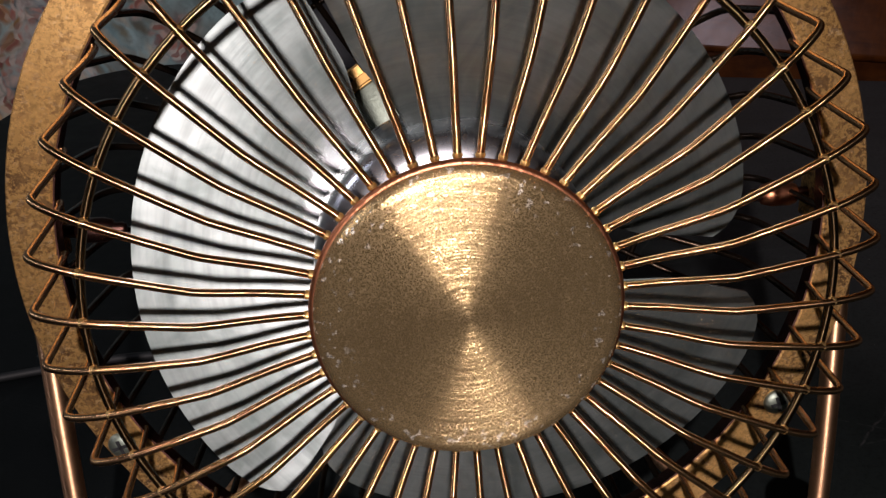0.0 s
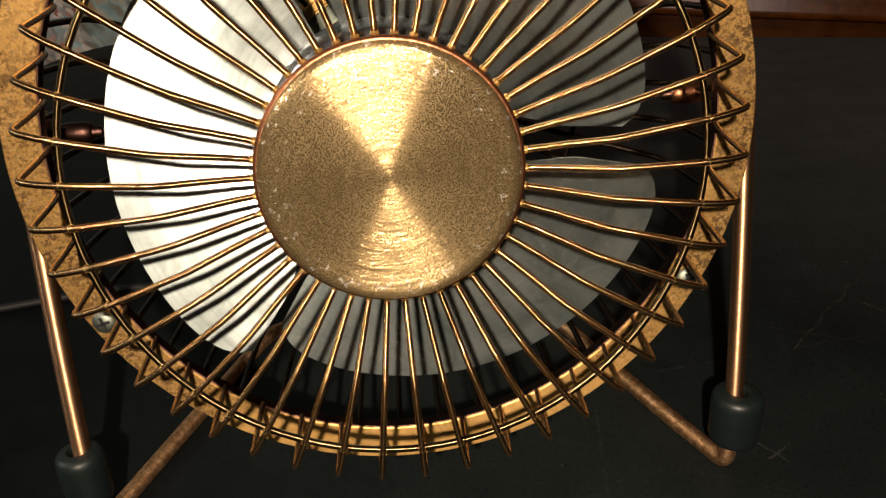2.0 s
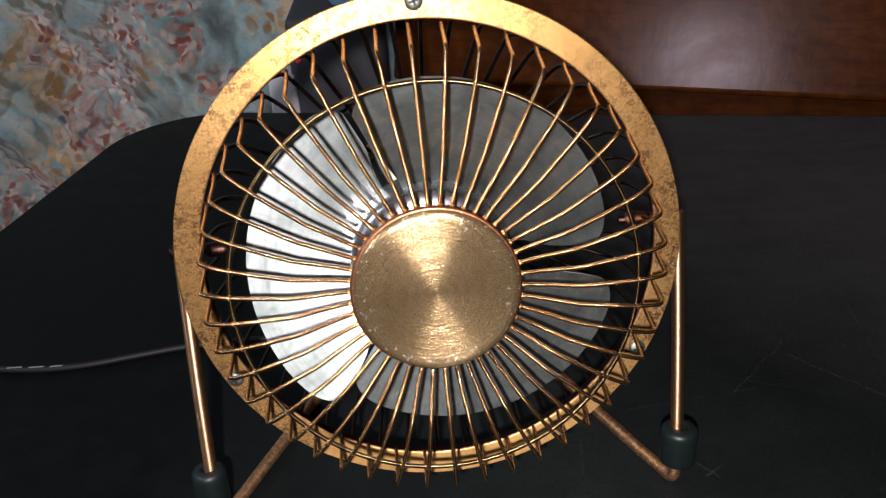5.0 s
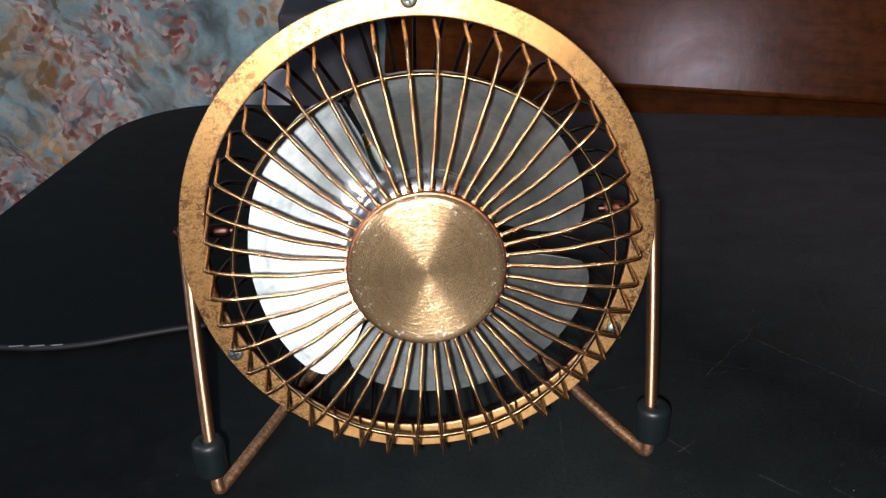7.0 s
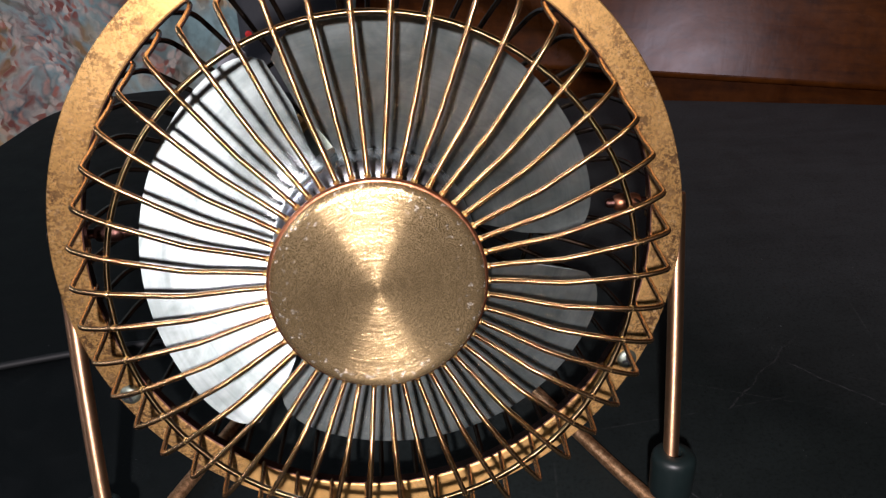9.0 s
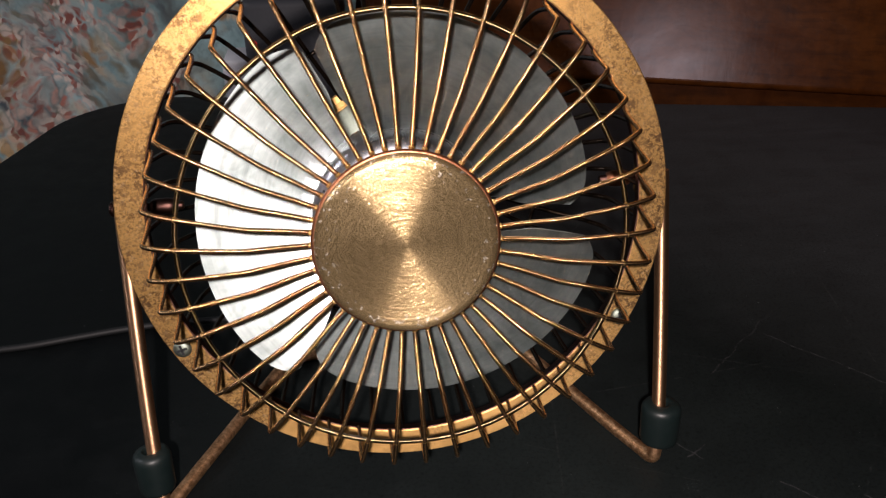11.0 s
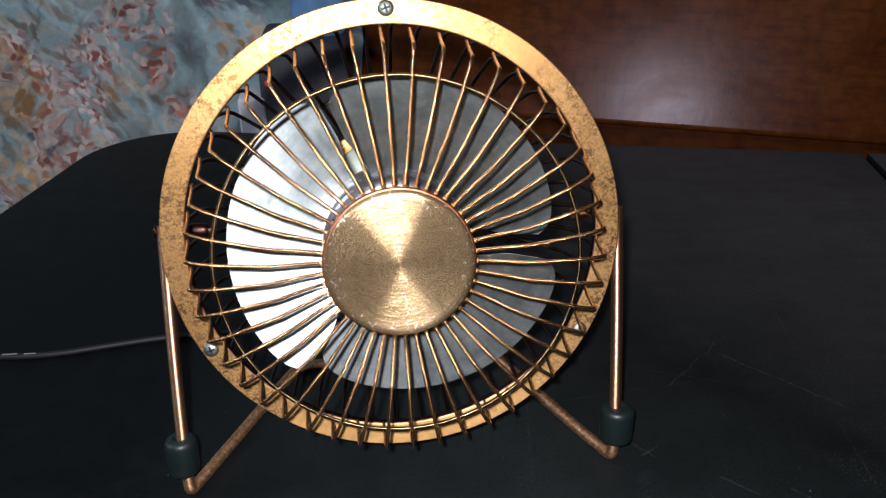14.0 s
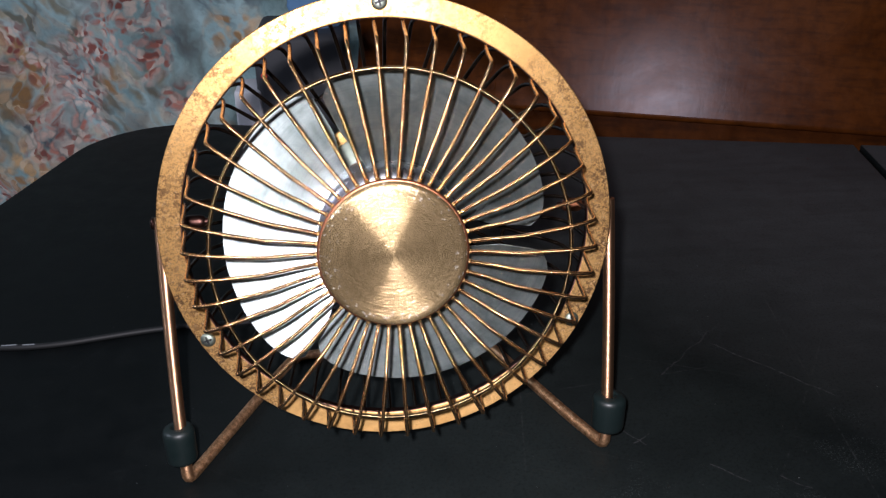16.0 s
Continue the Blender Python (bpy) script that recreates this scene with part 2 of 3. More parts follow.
def black_table():
    """Black-stained, scuffed wood with fine scratches and specks; sheen at one end and torchlight are painted in."""
    k = Mat("black_table", rough=0.55, Specular_IOR_Level=0.14)
    v = k.coords()
    mottle = k.noise(v, 70, 6, 0.7)
    cloud = k.noise(v, 9, 4)
    grain = k.noise(k.coords((2, 24, 2), (0, 0, 12.2)), 4, 4, 0.6, 0.2)
    base = k.ramp(mottle, [(0.32, (0.0016, 0.0025, 0.0030)), (0.68, (0.0045, 0.0060, 0.0066))])
    base = k.mix(k.ramp(grain, [(0.4, grey(0.5)), (0.6, grey(0))]), base, (0.0030, 0.0040, 0.0042))
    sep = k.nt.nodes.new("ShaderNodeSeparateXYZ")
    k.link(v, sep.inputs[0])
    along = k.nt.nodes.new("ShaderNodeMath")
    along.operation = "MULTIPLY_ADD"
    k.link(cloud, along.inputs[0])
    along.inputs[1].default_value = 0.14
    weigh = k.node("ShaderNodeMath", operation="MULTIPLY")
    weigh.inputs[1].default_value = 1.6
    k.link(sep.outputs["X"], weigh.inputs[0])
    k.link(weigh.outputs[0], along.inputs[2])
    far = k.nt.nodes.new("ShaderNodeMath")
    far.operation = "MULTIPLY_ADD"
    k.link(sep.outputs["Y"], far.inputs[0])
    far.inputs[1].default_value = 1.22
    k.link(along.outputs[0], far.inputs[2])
    # grazing sheen at the far right end, painted in as pale grey
    painted_sheen = k.ramp(far.outputs[0], [(0.16, grey(0)), (0.66, grey(0.95))])
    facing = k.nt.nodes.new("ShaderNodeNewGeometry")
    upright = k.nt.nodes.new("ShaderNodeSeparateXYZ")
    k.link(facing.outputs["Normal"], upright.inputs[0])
    painted_sheen = k.mix(1.0, painted_sheen, k.ramp(upright.outputs["Z"], [(0.6, grey(0)), (0.95, grey(1))]), "MULTIPLY")
    painted_sheen = k.mix(1.0, painted_sheen, k.ramp(k.mix(0.5, mottle, grain), [(0.35, grey(0.72)), (0.6, grey(1))]), "MULTIPLY")
    base = k.mix(painted_sheen, base, (0.110, 0.112, 0.116))
    across = k.node("ShaderNodeMath", operation="ADD")
    across.inputs[1].default_value = 0.5
    k.link(sep.outputs["X"], across.inputs[0])
    used = k.ramp(across.outputs[0], [(0.38, grey(0.15)), (0.52, grey(1))])
    # the torch's pool of light, painted in as a paler greenish band
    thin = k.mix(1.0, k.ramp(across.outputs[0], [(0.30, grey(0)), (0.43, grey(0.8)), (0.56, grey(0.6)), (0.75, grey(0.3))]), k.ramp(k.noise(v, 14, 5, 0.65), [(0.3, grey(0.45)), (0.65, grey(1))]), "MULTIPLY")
    base = k.mix(thin, base, k.mix(painted_sheen, (0.0185, 0.0245, 0.0238), (0.100, 0.101, 0.104)))
    # hairline scratches, broken up into dotted runs
    for scale, seed, turn, bend, tint in ((2.3, 0.3, 34, 1.2, 0.055), (3.1, 9.1, 78, 2.0, 0.045), (2.7, 2.9, 8, 1.0, 0.045), (4.6, 6.3, 112, 2.4, 0.045), (6.5, 1.7, -62, 3.0, 0.045)):
        wave = k.node("ShaderNodeTexWave", wave_profile="SAW", Scale=scale, Distortion=bend, Detail=1.0)
        wave.inputs["Detail Scale"].default_value = 0.6
        k.link(k.coords((1, 1, 1), (0, 0, turn), (seed, seed, 0)), wave.inputs["Vector"])
        wide = 0.00075 * scale
        line = k.ramp(wave.outputs["Fac"], [(0.5 - wide, grey(0)), (0.5, grey(1)), (0.5 + wide, grey(0))])
        runs = k.ramp(k.noise(k.coords((1, 1, 1), (0, 0, 0), (seed, seed, 0)), 15, 6, 0.85), [(0.50, grey(0)), (0.64, grey(1))])
        runs = k.mix(1.0, runs, used, "MULTIPLY")
        base = k.mix(k.mix(1.0, line, runs, "MULTIPLY"), base, (tint, tint * 1.06, tint * 1.06))
    # single long scratches and scuffs beside the stand
    wander = k.nt.nodes.new("ShaderNodeVectorMath")
    wander.operation = "MULTIPLY_ADD"
    wander.inputs[1].default_value = (0.004, 0.004, 0.0)
    shiver = k.node("ShaderNodeTexNoise", Scale=90.0, Detail=3.0)
    k.link(v, shiver.inputs["Vector"])
    k.link(shiver.outputs["Color"], wander.inputs[0])
    k.link(v, wander.inputs[2])
    dotted = k.ramp(k.noise(v, 420, 3, 0.7), [(0.40, grey(0.15)), (0.58, grey(1))])
    for start, end, tint in SCRATCHES:
        a, b = Vector((start[0] - 0.098, start[1] + 0.002, 0)), Vector((end[0] - 0.098, end[1] + 0.002, 0))
        way = (b - a).normalized()
        offset = k.node("ShaderNodeVectorMath", operation="SUBTRACT")
        k.link(wander.outputs[0], offset.inputs[0])
        offset.inputs[1].default_value = a
        masks = []
        for axis, kind in ((way, "along"), (Vector((-way.y, way.x, 0)), "across")):
            d = k.node("ShaderNodeVectorMath", operation="DOT_PRODUCT")
            k.link(offset.outputs[0], d.inputs[0])
            d.inputs[1].default_value = axis
            m = k.nt.nodes.new("ShaderNodeMath")
            m.operation = "MULTIPLY_ADD"
            m.inputs[1].default_value, m.inputs[2].default_value = (1 / (b - a).length, 0) if kind == "along" else (100.0, 0.5)
            k.link(d.outputs["Value"], m.inputs[0])
            stops = [(0.0, grey(0)), (0.06, grey(1)), (0.94, grey(0.7)), (1.0, grey(0))] if kind == "along" else [(0.460, grey(0)), (0.495, grey(1)), (0.505, grey(1)), (0.540, grey(0))]
            masks.append(k.ramp(m.outputs[0], stops))
        line = k.mix(1.0, k.mix(1.0, masks[0], masks[1], "MULTIPLY"), dotted, "MULTIPLY")
        base = k.mix(line, base, (tint, tint, tint * 1.05))
    grit = k.noise(v, 800, 4, 0.75)
    base = k.mix(1.0, base, k.ramp(grit, [(0.3, grey(0.45)), (0.5, grey(0.95)), (0.72, grey(1.0))]), "MULTIPLY")
    # rubbed patches and specks
    rub = k.mix(1.0, k.ramp(k.noise(v, 1300, 3, 0.8), [(0.56, grey(0)), (0.63, grey(0.8))]), k.ramp(k.noise(v, 22, 4, 0.7), [(0.56, grey(0)), (0.68, grey(0.8))]), "MULTIPLY")
    base = k.mix(k.mix(1.0, rub, used, "MULTIPLY"), base, (0.085, 0.098, 0.098))
    for scale, keep in ((60.0, 0.72), (150.0, 0.76), (320.0, 0.80)):
        vor = k.node("ShaderNodeTexVoronoi", Scale=scale)
        k.link(v, vor.inputs["Vector"])
        speck = k.ramp(vor.outputs["Distance"], [(0.025, grey(1)), (0.05, grey(0))])
        few = k.ramp(vor.outputs["Color"], [(keep, grey(0)), (keep + 0.02, grey(1))])
        base = k.mix(k.mix(1.0, speck, few, "MULTIPLY"), base, (0.16, 0.17, 0.17))
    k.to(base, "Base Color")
    k.to(k.ramp(mottle, [(0.3, grey(0.48)), (0.7, grey(0.60))]), "Roughness")
    k.bump(k.mix(0.5, mottle, grain), 0.10, 0.0004)
    return k.m


def brown_board(name="brown_board", depth=1.0):
    """Varnished brown wood, blotched and unevenly glossy."""
    k = Mat(name, rough=0.4, Specular_IOR_Level=0.175, Specular_Tint=(0.90, 0.87, 1.0, 1))
    grain = k.noise(k.coords((16, 16, 4)), 5, 5, 0.62, 0.4)
    cross = k.noise(k.coords((5, 5, 30)), 6, 4, 0.6, 0.3)
    cloud = k.noise(k.coords(), 13, 5, 0.65, 0.5)
    fine = k.noise(k.coords(), 90, 4, 0.6)
    c = k.ramp(grain, [(0.25, (0.072, 0.0180, 0.0030)), (0.75, (0.170, 0.0450, 0.0070))])
    c = k.mix(k.ramp(cloud, [(0.35, grey(0.0)), (0.62, grey(0.7))]), c, (0.200, 0.060, 0.0105))
    c = k.mix(k.ramp(cross, [(0.34, grey(0.45)), (0.52, grey(0))]), c, (0.045, 0.015, 0.006))
    c = k.mix(k.ramp(fine, [(0.32, grey(0.4)), (0.55, grey(0))]), c, (0.022, 0.009, 0.005))
    c = k.mix(1.0, c, grey(depth), "MULTIPLY")
    k.to(c, "Base Color")
    k.to(k.ramp(cloud, [(0.32, grey(0.20)), (0.68, grey(0.30))]), "Roughness")
    k.bump(k.mix(0.7, grain, cloud), 0.04, 0.004)
    return k.m


CORAL_SPOTS = ((-0.207, 0.062, 0.026), (-0.195, 0.034, 0.016), (-0.242, 0.040, 0.020), (-0.262, 0.008, 0.022), (-0.276, -0.032, 0.030), (-0.165, -0.004, 0.014), (-0.42, 0.05, 0.04), (-0.36, -0.10, 0.03))
OCHRE_SPOTS = ((-0.318, 0.030, 0.022), (-0.304, 0.006, 0.022), (-0.316, -0.066, 0.026), (-0.115, 0.050, 0.022), (-0.47, -0.02, 0.04))
LEAF_SPOTS = ((-0.290, 0.074, 0.036), (-0.262, 0.058, 0.022), (-0.226, 0.014, 0.022), (-0.222, -0.020, 0.024), (-0.196, 0.006, 0.020), (-0.312, -0.020, 0.020), (-0.40, -0.04, 0.05))


def floral_cloth():
    """Teal-grey cloth printed with soft sprays: coral clusters, ochre blossoms, olive leaves and dark stems."""
    k = Mat("floral_cloth", rough=0.9, Sheen_Weight=0.2)
    place = k.coords((1, 0, 1))
    wobble = k.node("ShaderNodeTexNoise", Scale=26.0, Detail=3.0, Roughness=0.6)
    k.link(place, wobble.inputs["Vector"])
    warped = k.nt.nodes.new("ShaderNodeVectorMath")
    warped.operation = "MULTIPLY_ADD"
    warped.inputs[1].default_value = (0.035, 0, 0.035)
    k.link(wobble.outputs["Color"], warped.inputs[0])
    k.link(place, warped.inputs[2])

    def view(turn=0.0, stretch=1.0, shift=0.0):
        """The cloth turned, then drawn out along one way."""
        vec = warped.outputs[0]
        for rot, scale, loc in ((turn, (1, 1, 1), (shift, 0, shift * 0.6)), (0, (1, 1, stretch), (0, 0, 0))):
            mp = k.nt.nodes.new("ShaderNodeMapping")
            mp.inputs["Rotation"].default_value = (0, radians(rot), 0)
            mp.inputs["Scale"].default_value, mp.inputs["Location"].default_value = scale, loc
            k.link(vec, mp.inputs["Vector"])
            vec = mp.outputs["Vector"]
        return vec

    def zone(scale, lo, hi, shift, turn=0.0, stretch=1.0):
        return k.ramp(k.noise(view(turn, stretch, shift), scale, 3, 0.5), [(lo, grey(0)), (hi, grey(1))])

    def petals(vec, scale, inner, outer, colours):
        n = k.node("ShaderNodeTexVoronoi", feature="SMOOTH_F1", Scale=scale, Randomness=0.95, Smoothness=0.22)
        k.link(vec, n.inputs["Vector"])
        return k.ramp(n.outputs["Distance"], [(inner, grey(1)), (outer, grey(0))]), k.ramp(n.outputs["Color"], colours)

    def times(a, c):
        return k.mix(1.0, a, c, "MULTIPLY")

    def spray(spots):
        """Soft-edged patches round (x, z, radius) on the cloth."""
        total = None
        for x, z, r in spots:
            far = k.node("ShaderNodeVectorMath", operation="DISTANCE")
            k.link(warped.outputs[0], far.inputs[0])
            far.inputs[1].default_value = (x + 0.0175, 0, z + 0.0175)
            patch = k.ramp(far.outputs["Value"], [(0.85 * r, grey(1)), (1.45 * r, grey(0))])
            total = patch if total is None else k.mix(1.0, total, patch, "LIGHTEN")
        return total

    fine = k.noise(place, 140, 4, 0.65)
    col = k.ramp(k.noise(view(30, 0.5), 24, 5, 0.6), [(0.28, (0.12, 0.21, 0.235)), (0.42, (0.30, 0.47, 0.49)), (0.57, (0.48, 0.68, 0.70)), (0.74, (0.73, 0.86, 0.86))])
    # slate shade of the folds, painted into the colour along the sprays
    col = k.mix(times(zone(7, 0.46, 0.56, 15.1), zone(40, 0.48, 0.56, 6.6, 38, 0.35)), col, (0.11, 0.15, 0.18))
    # leaves
    mask, tint = petals(view(40, 0.42, 3.7), 120, 0.32, 0.72, [(0.2, (0.20, 0.21, 0.16)), (0.45, (0.46, 0.42, 0.30)), (0.6, (0.72, 0.65, 0.50)), (0.8, (0.40, 0.48, 0.46))])
    col = k.mix(times(k.mix(1.0, spray(LEAF_SPOTS), zone(9.5, 0.50, 0.56, 3.1), "LIGHTEN"), mask), col, tint)
    # thin dark stems
    stem = k.ramp(k.noise(view(-35, 0.3, 8.8), 16, 2, 0.4), [(0.47, grey(0)), (0.50, grey(0.6)), (0.53, grey(0))])
    col = k.mix(times(stem, zone(8, 0.45, 0.52, 5.3)), col, (0.13, 0.12, 0.10))
    # ochre blossoms
    mask, tint = petals(view(10, 0.8, 1.9), 125, 0.42, 0.80, [(0.25, (0.42, 0.24, 0.10)), (0.45, (0.76, 0.52, 0.27)), (0.60, (0.84, 0.68, 0.46)), (0.78, (0.58, 0.33, 0.16))])
    col = k.mix(times(k.mix(1.0, spray(OCHRE_SPOTS), zone(7.5, 0.62, 0.66, 12.4), "LIGHTEN"), mask), col, tint)
    # coral clusters with pale hearts
    group = k.mix(1.0, spray(CORAL_SPOTS), zone(7.0, 0.66, 0.70, 21.3, 25, 0.7), "LIGHTEN")
    col = k.mix(times(group, zone(48, 0.52, 0.64, 4.4)), col, (0.62, 0.58, 0.54))
    mask, tint = petals(view(20, 0.8, 9.9), 200, 0.38, 0.76, [(0.25, (0.32, 0.10, 0.08)), (0.42, (0.64, 0.25, 0.19)), (0.56, (0.76, 0.44, 0.36)), (0.72, (0.84, 0.72, 0.64))])
    col = k.mix(times(group, times(mask, zone(60, 0.32, 0.48, 7.7))), col, tint)
    col = k.mix(k.ramp(fine, [(0.30, grey(0.35)), (0.50, grey(0))]), col, (0.12, 0.14, 0.15))
    k.to(col, "Base Color")
    k.bump(k.noise(place, 380, 2), 0.25, 0.001)
    return k.m


def plain(name, base, rough=0.7, scale=12.0, **more):
    k = Mat(name, base, rough, **more)
    n = k.noise(k.coords(), scale, 5)
    k.to(k.ramp(n, [(0.3, tuple(0.82 * c for c in base)), (0.7, base)]), "Base Color")
    k.bump(k.noise(k.coords(), scale * 12, 3), 0.15, 0.001)
    return k.m


COPPER, WIRE, ROD = copper_sheet(), copper_wire(), copper_wire("copper_rod", 0.9, (0.90, 0.52, 0.30), 0.42, 0.7, 0.4)
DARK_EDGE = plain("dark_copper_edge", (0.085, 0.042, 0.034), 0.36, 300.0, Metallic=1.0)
RIM = plain("cap_edge", (0.42, 0.17, 0.09), 0.38, 90.0, Metallic=1.0)
POLISHED = polished()
BEAD = plain("copper_bead", (0.95, 0.64, 0.26), 0.42, 60.0, Metallic=1.0)
WIRE_RING = copper_wire("ring_wire", 0.0, (0.20, 0.135, 0.07), 0.20, 0.8, 0.2)
# rear grille wires: near-black, where the front ones are copper
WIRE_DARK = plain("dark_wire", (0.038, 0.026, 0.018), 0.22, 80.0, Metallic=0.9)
BRASS, ALU, STEEL, RUBBER, PLASTIC = brushed_brass(), aluminium(), steel(), rubber(), dark_plastic()
TABLE, BOARD, CLOTH = black_table(), brown_board(depth=0.68), floral_cloth()
# the panel's wood colours, multiplied darker for the bottom rail
BOARD_DARK = brown_board("dark_brown_board", 0.5)
PLASTER = plain("plaster", (0.32, 0.30, 0.28), 0.85, 3.0)
FLOORING = plain("floor_boards", (0.20, 0.12, 0.07), 0.5, 5.0)
SHELL = plain("grey_shell", (0.055, 0.058, 0.068), 0.6, 30.0)
BLUE = plain("blue_cloth", (0.15, 0.31, 0.55), 0.9, 20.0)
WHITE = plain("white_card", (0.86, 0.86, 0.90), 0.7, 20.0)
PRINT = plain("white_print", (0.34, 0.37, 0.40), 0.6, 200.0)


# ---- mesh helpers ----
def mesh_of(name, bm, material, smooth=True):
    me = bpy.data.meshes.new(name)
    bmesh.ops.recalc_face_normals(bm, faces=bm.faces)
    bm.to_mesh(me)
    bm.free()
    for p in me.polygons:
        p.use_smooth = smooth
    if smooth:
        me.set_sharp_from_angle(angle=radians(50))
    me.materials.append(material)
    return me


def part(name, bm, material, parent=None, label="", smooth=True):
    ob = new(name, bm if isinstance(bm, bpy.types.Mesh) else mesh_of(name, bm, material, smooth))
    ob.parent = parent
    return tagged(ob, label)


def spun(profile, steps=64, closed=False):
    """A bmesh turned about the z axis from (radius, height) pairs."""
    bm = bmesh.new()
    rows = []
    for i in range(steps):
        a = 2 * math.pi * i / steps
        rows.append([bm.verts.new((r * math.cos(a), r * math.sin(a), h)) for r, h in profile])
    n = len(profile)
    for i in range(steps):
        p, q = rows[i], rows[(i + 1) % steps]
        for j in range(n if closed else n - 1):
            k = (j + 1) % n
            bm.faces.new((p[j], q[j], q[k], p[k]))
    bmesh.ops.remove_doubles(bm, verts=bm.verts, dist=1e-7)
    return bm


def smooth_path(points, rounds=2):
    """Corner-cut a line of points, ends kept."""
    pts = [Vector(p) for p in points]
    for _ in range(rounds):
        out = [pts[0]]
        for a, b in zip(pts, pts[1:]):
            out += [a.lerp(b, 0.25), a.lerp(b, 0.75)]
        pts = out + [pts[-1]]
    return pts


def tube(points, radius, sides=8, closed=False, bm=None):
    """A round bar along a line of points."""
    bm = bm or bmesh.new()
    pts = [Vector(p) for p in points]
    rings = []
    up = None
    n = len(pts)
    for i, p in enumerate(pts):
        a = pts[i - 1] if i or closed else p
        b = pts[(i + 1) % n] if i < n - 1 or closed else p
        d = (b - a).normalized()
        if up is None:
            up = d.orthogonal().normalized()
        up = (up - d * up.dot(d)).normalized()
        side = d.cross(up)
        rings.append([bm.verts.new(p + radius * (math.cos(2 * math.pi * j / sides) * up + math.sin(2 * math.pi * j / sides) * side)) for j in range(sides)])
    uv = bm.loops.layers.uv.verify()
    for i in range(n if closed else n - 1):
        p, q = rings[i], rings[(i + 1) % n]
        for j in range(sides):
            k = (j + 1) % sides
            f = bm.faces.new((p[j], p[k], q[k], q[j]))
            for loop, c in zip(f.loops, ((i, j), (i, j + 1), (i + 1, j + 1), (i + 1, j))):
                loop[uv].uv = (c[0] / n, c[1] / sides)
    if not closed:
        bm.faces.new(rings[0][::-1])
        bm.faces.new(rings[-1])
    return bm


def box(x0, y0, z0, x1, y1, z1, bevel=0.0, segments=2):
    bm = bmesh.new()
    bmesh.ops.create_cube(bm, size=1, matrix=Matrix.LocRotScale(((x0 + x1) / 2, (y0 + y1) / 2, (z0 + z1) / 2), None, (x1 - x0, y1 - y0, z1 - z0)))
    if bevel:
        bmesh.ops.bevel(bm, geom=bm.edges[:], offset=bevel, segments=segments, affect="EDGES", profile=0.5)
    return bm


def moved(bm, m):
    bmesh.ops.transform(bm, matrix=m, verts=bm.verts)
    return bm


def poly_prism(outline, z0, z1, bevel=0.0):
    """A slab with the given outline, between two heights."""
    bm = bmesh.new()
    top = bm.faces.new([bm.verts.new((x, y, z1)) for x, y in outline])
    ext = bmesh.ops.extrude_face_region(bm, geom=[top])
    bmesh.ops.translate(bm, vec=(0, 0, z0 - z1), verts=[v for v in ext["geom"] if isinstance(v, bmesh.types.BMVert)])
    bmesh.ops.recalc_face_normals(bm, faces=bm.faces)
    if bevel:
        edges = [e for e in bm.edges if abs(e.verts[0].co.z - e.verts[1].co.z) < 1e-6]
        bmesh.ops.bevel(bm, geom=edges, offset=bevel, segments=3, affect="EDGES", profile=0.5)
    return bm


# ---- the room ----
tagged(part("floor", box(-2.2, -2.0, -0.80, 2.2, 2.2, -0.74), FLOORING), "dark brown wooden floor", "floor", kind="structure")
tagged(part("ceiling", box(-2.2, -2.0, 1.80, 2.2, 2.2, 1.86), PLASTER), "plain off-white ceiling", "ceiling", kind="structure")
tagged(part("wall_north", box(-2.2, 2.12, -0.74, 2.2, 2.2, 1.80), PLASTER), "plain off-white plaster wall", "wall", kind="structure")
tagged(part("wall_south", box(-2.2, -2.0, -0.74, 2.2, -1.92, 1.80), PLASTER), "plain off-white plaster wall", "wall", kind="structure")
tagged(part("wall_west", box(-2.2, -1.92, -0.74, -2.12, 2.12, 1.80), PLASTER), "plain off-white plaster wall", "wall", kind="structure")
tagged(part("wall_east", box(2.12, -1.92, -0.74, 2.2, 2.12, 1.80), PLASTER), "plain off-white plaster wall", "wall", kind="structure")

# the table stands turned; its own axes: u along the far edge, v towards the back
TURN_T = radians(-12.2)
U, V = Vector((math.cos(TURN_T), math.sin(TURN_T), 0)), Vector((-math.sin(TURN_T), math.cos(TURN_T), 0))
CORNER = Vector((-0.190, 0.4034, 0))


def table_point(u, v, z=0.0):
    """u along the far edge from its rounded end, v back from that edge."""
    return CORNER + u * U + v * V + Vector((0, 0, z))


def table():
    base = new("table")
    base.location = (0.1, 0.0, -0.74)
    tagged(base, "black-stained scuffed wooden table with a rounded corner", "table")
    r = 0.070
    outline = []
    for i in range(17):
        a = math.pi - i * (math.pi / 2) / 16
        outline.append(table_point(r + r * math.cos(a), -r + r * math.sin(a)))
    outline += [table_point(0.5355, 0), table_point(0.5355, -0.85), table_point(0, -0.85)]
    inv = Matrix.Translation(-base.location)
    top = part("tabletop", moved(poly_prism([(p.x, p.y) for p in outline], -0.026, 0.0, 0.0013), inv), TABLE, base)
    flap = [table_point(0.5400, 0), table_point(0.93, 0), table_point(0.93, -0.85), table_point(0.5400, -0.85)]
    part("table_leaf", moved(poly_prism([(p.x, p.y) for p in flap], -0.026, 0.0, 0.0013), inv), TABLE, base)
    for u, v in ((0.12, -0.12), (0.86, -0.06), (0.86, -0.79), (0.06, -0.79)):
        p = table_point(u, v)
        part("leg", moved(box(p.x - 0.025, p.y - 0.025, -0.74, p.x + 0.025, p.y + 0.025, -0.026, 0.003), inv), TABLE, base)


table()


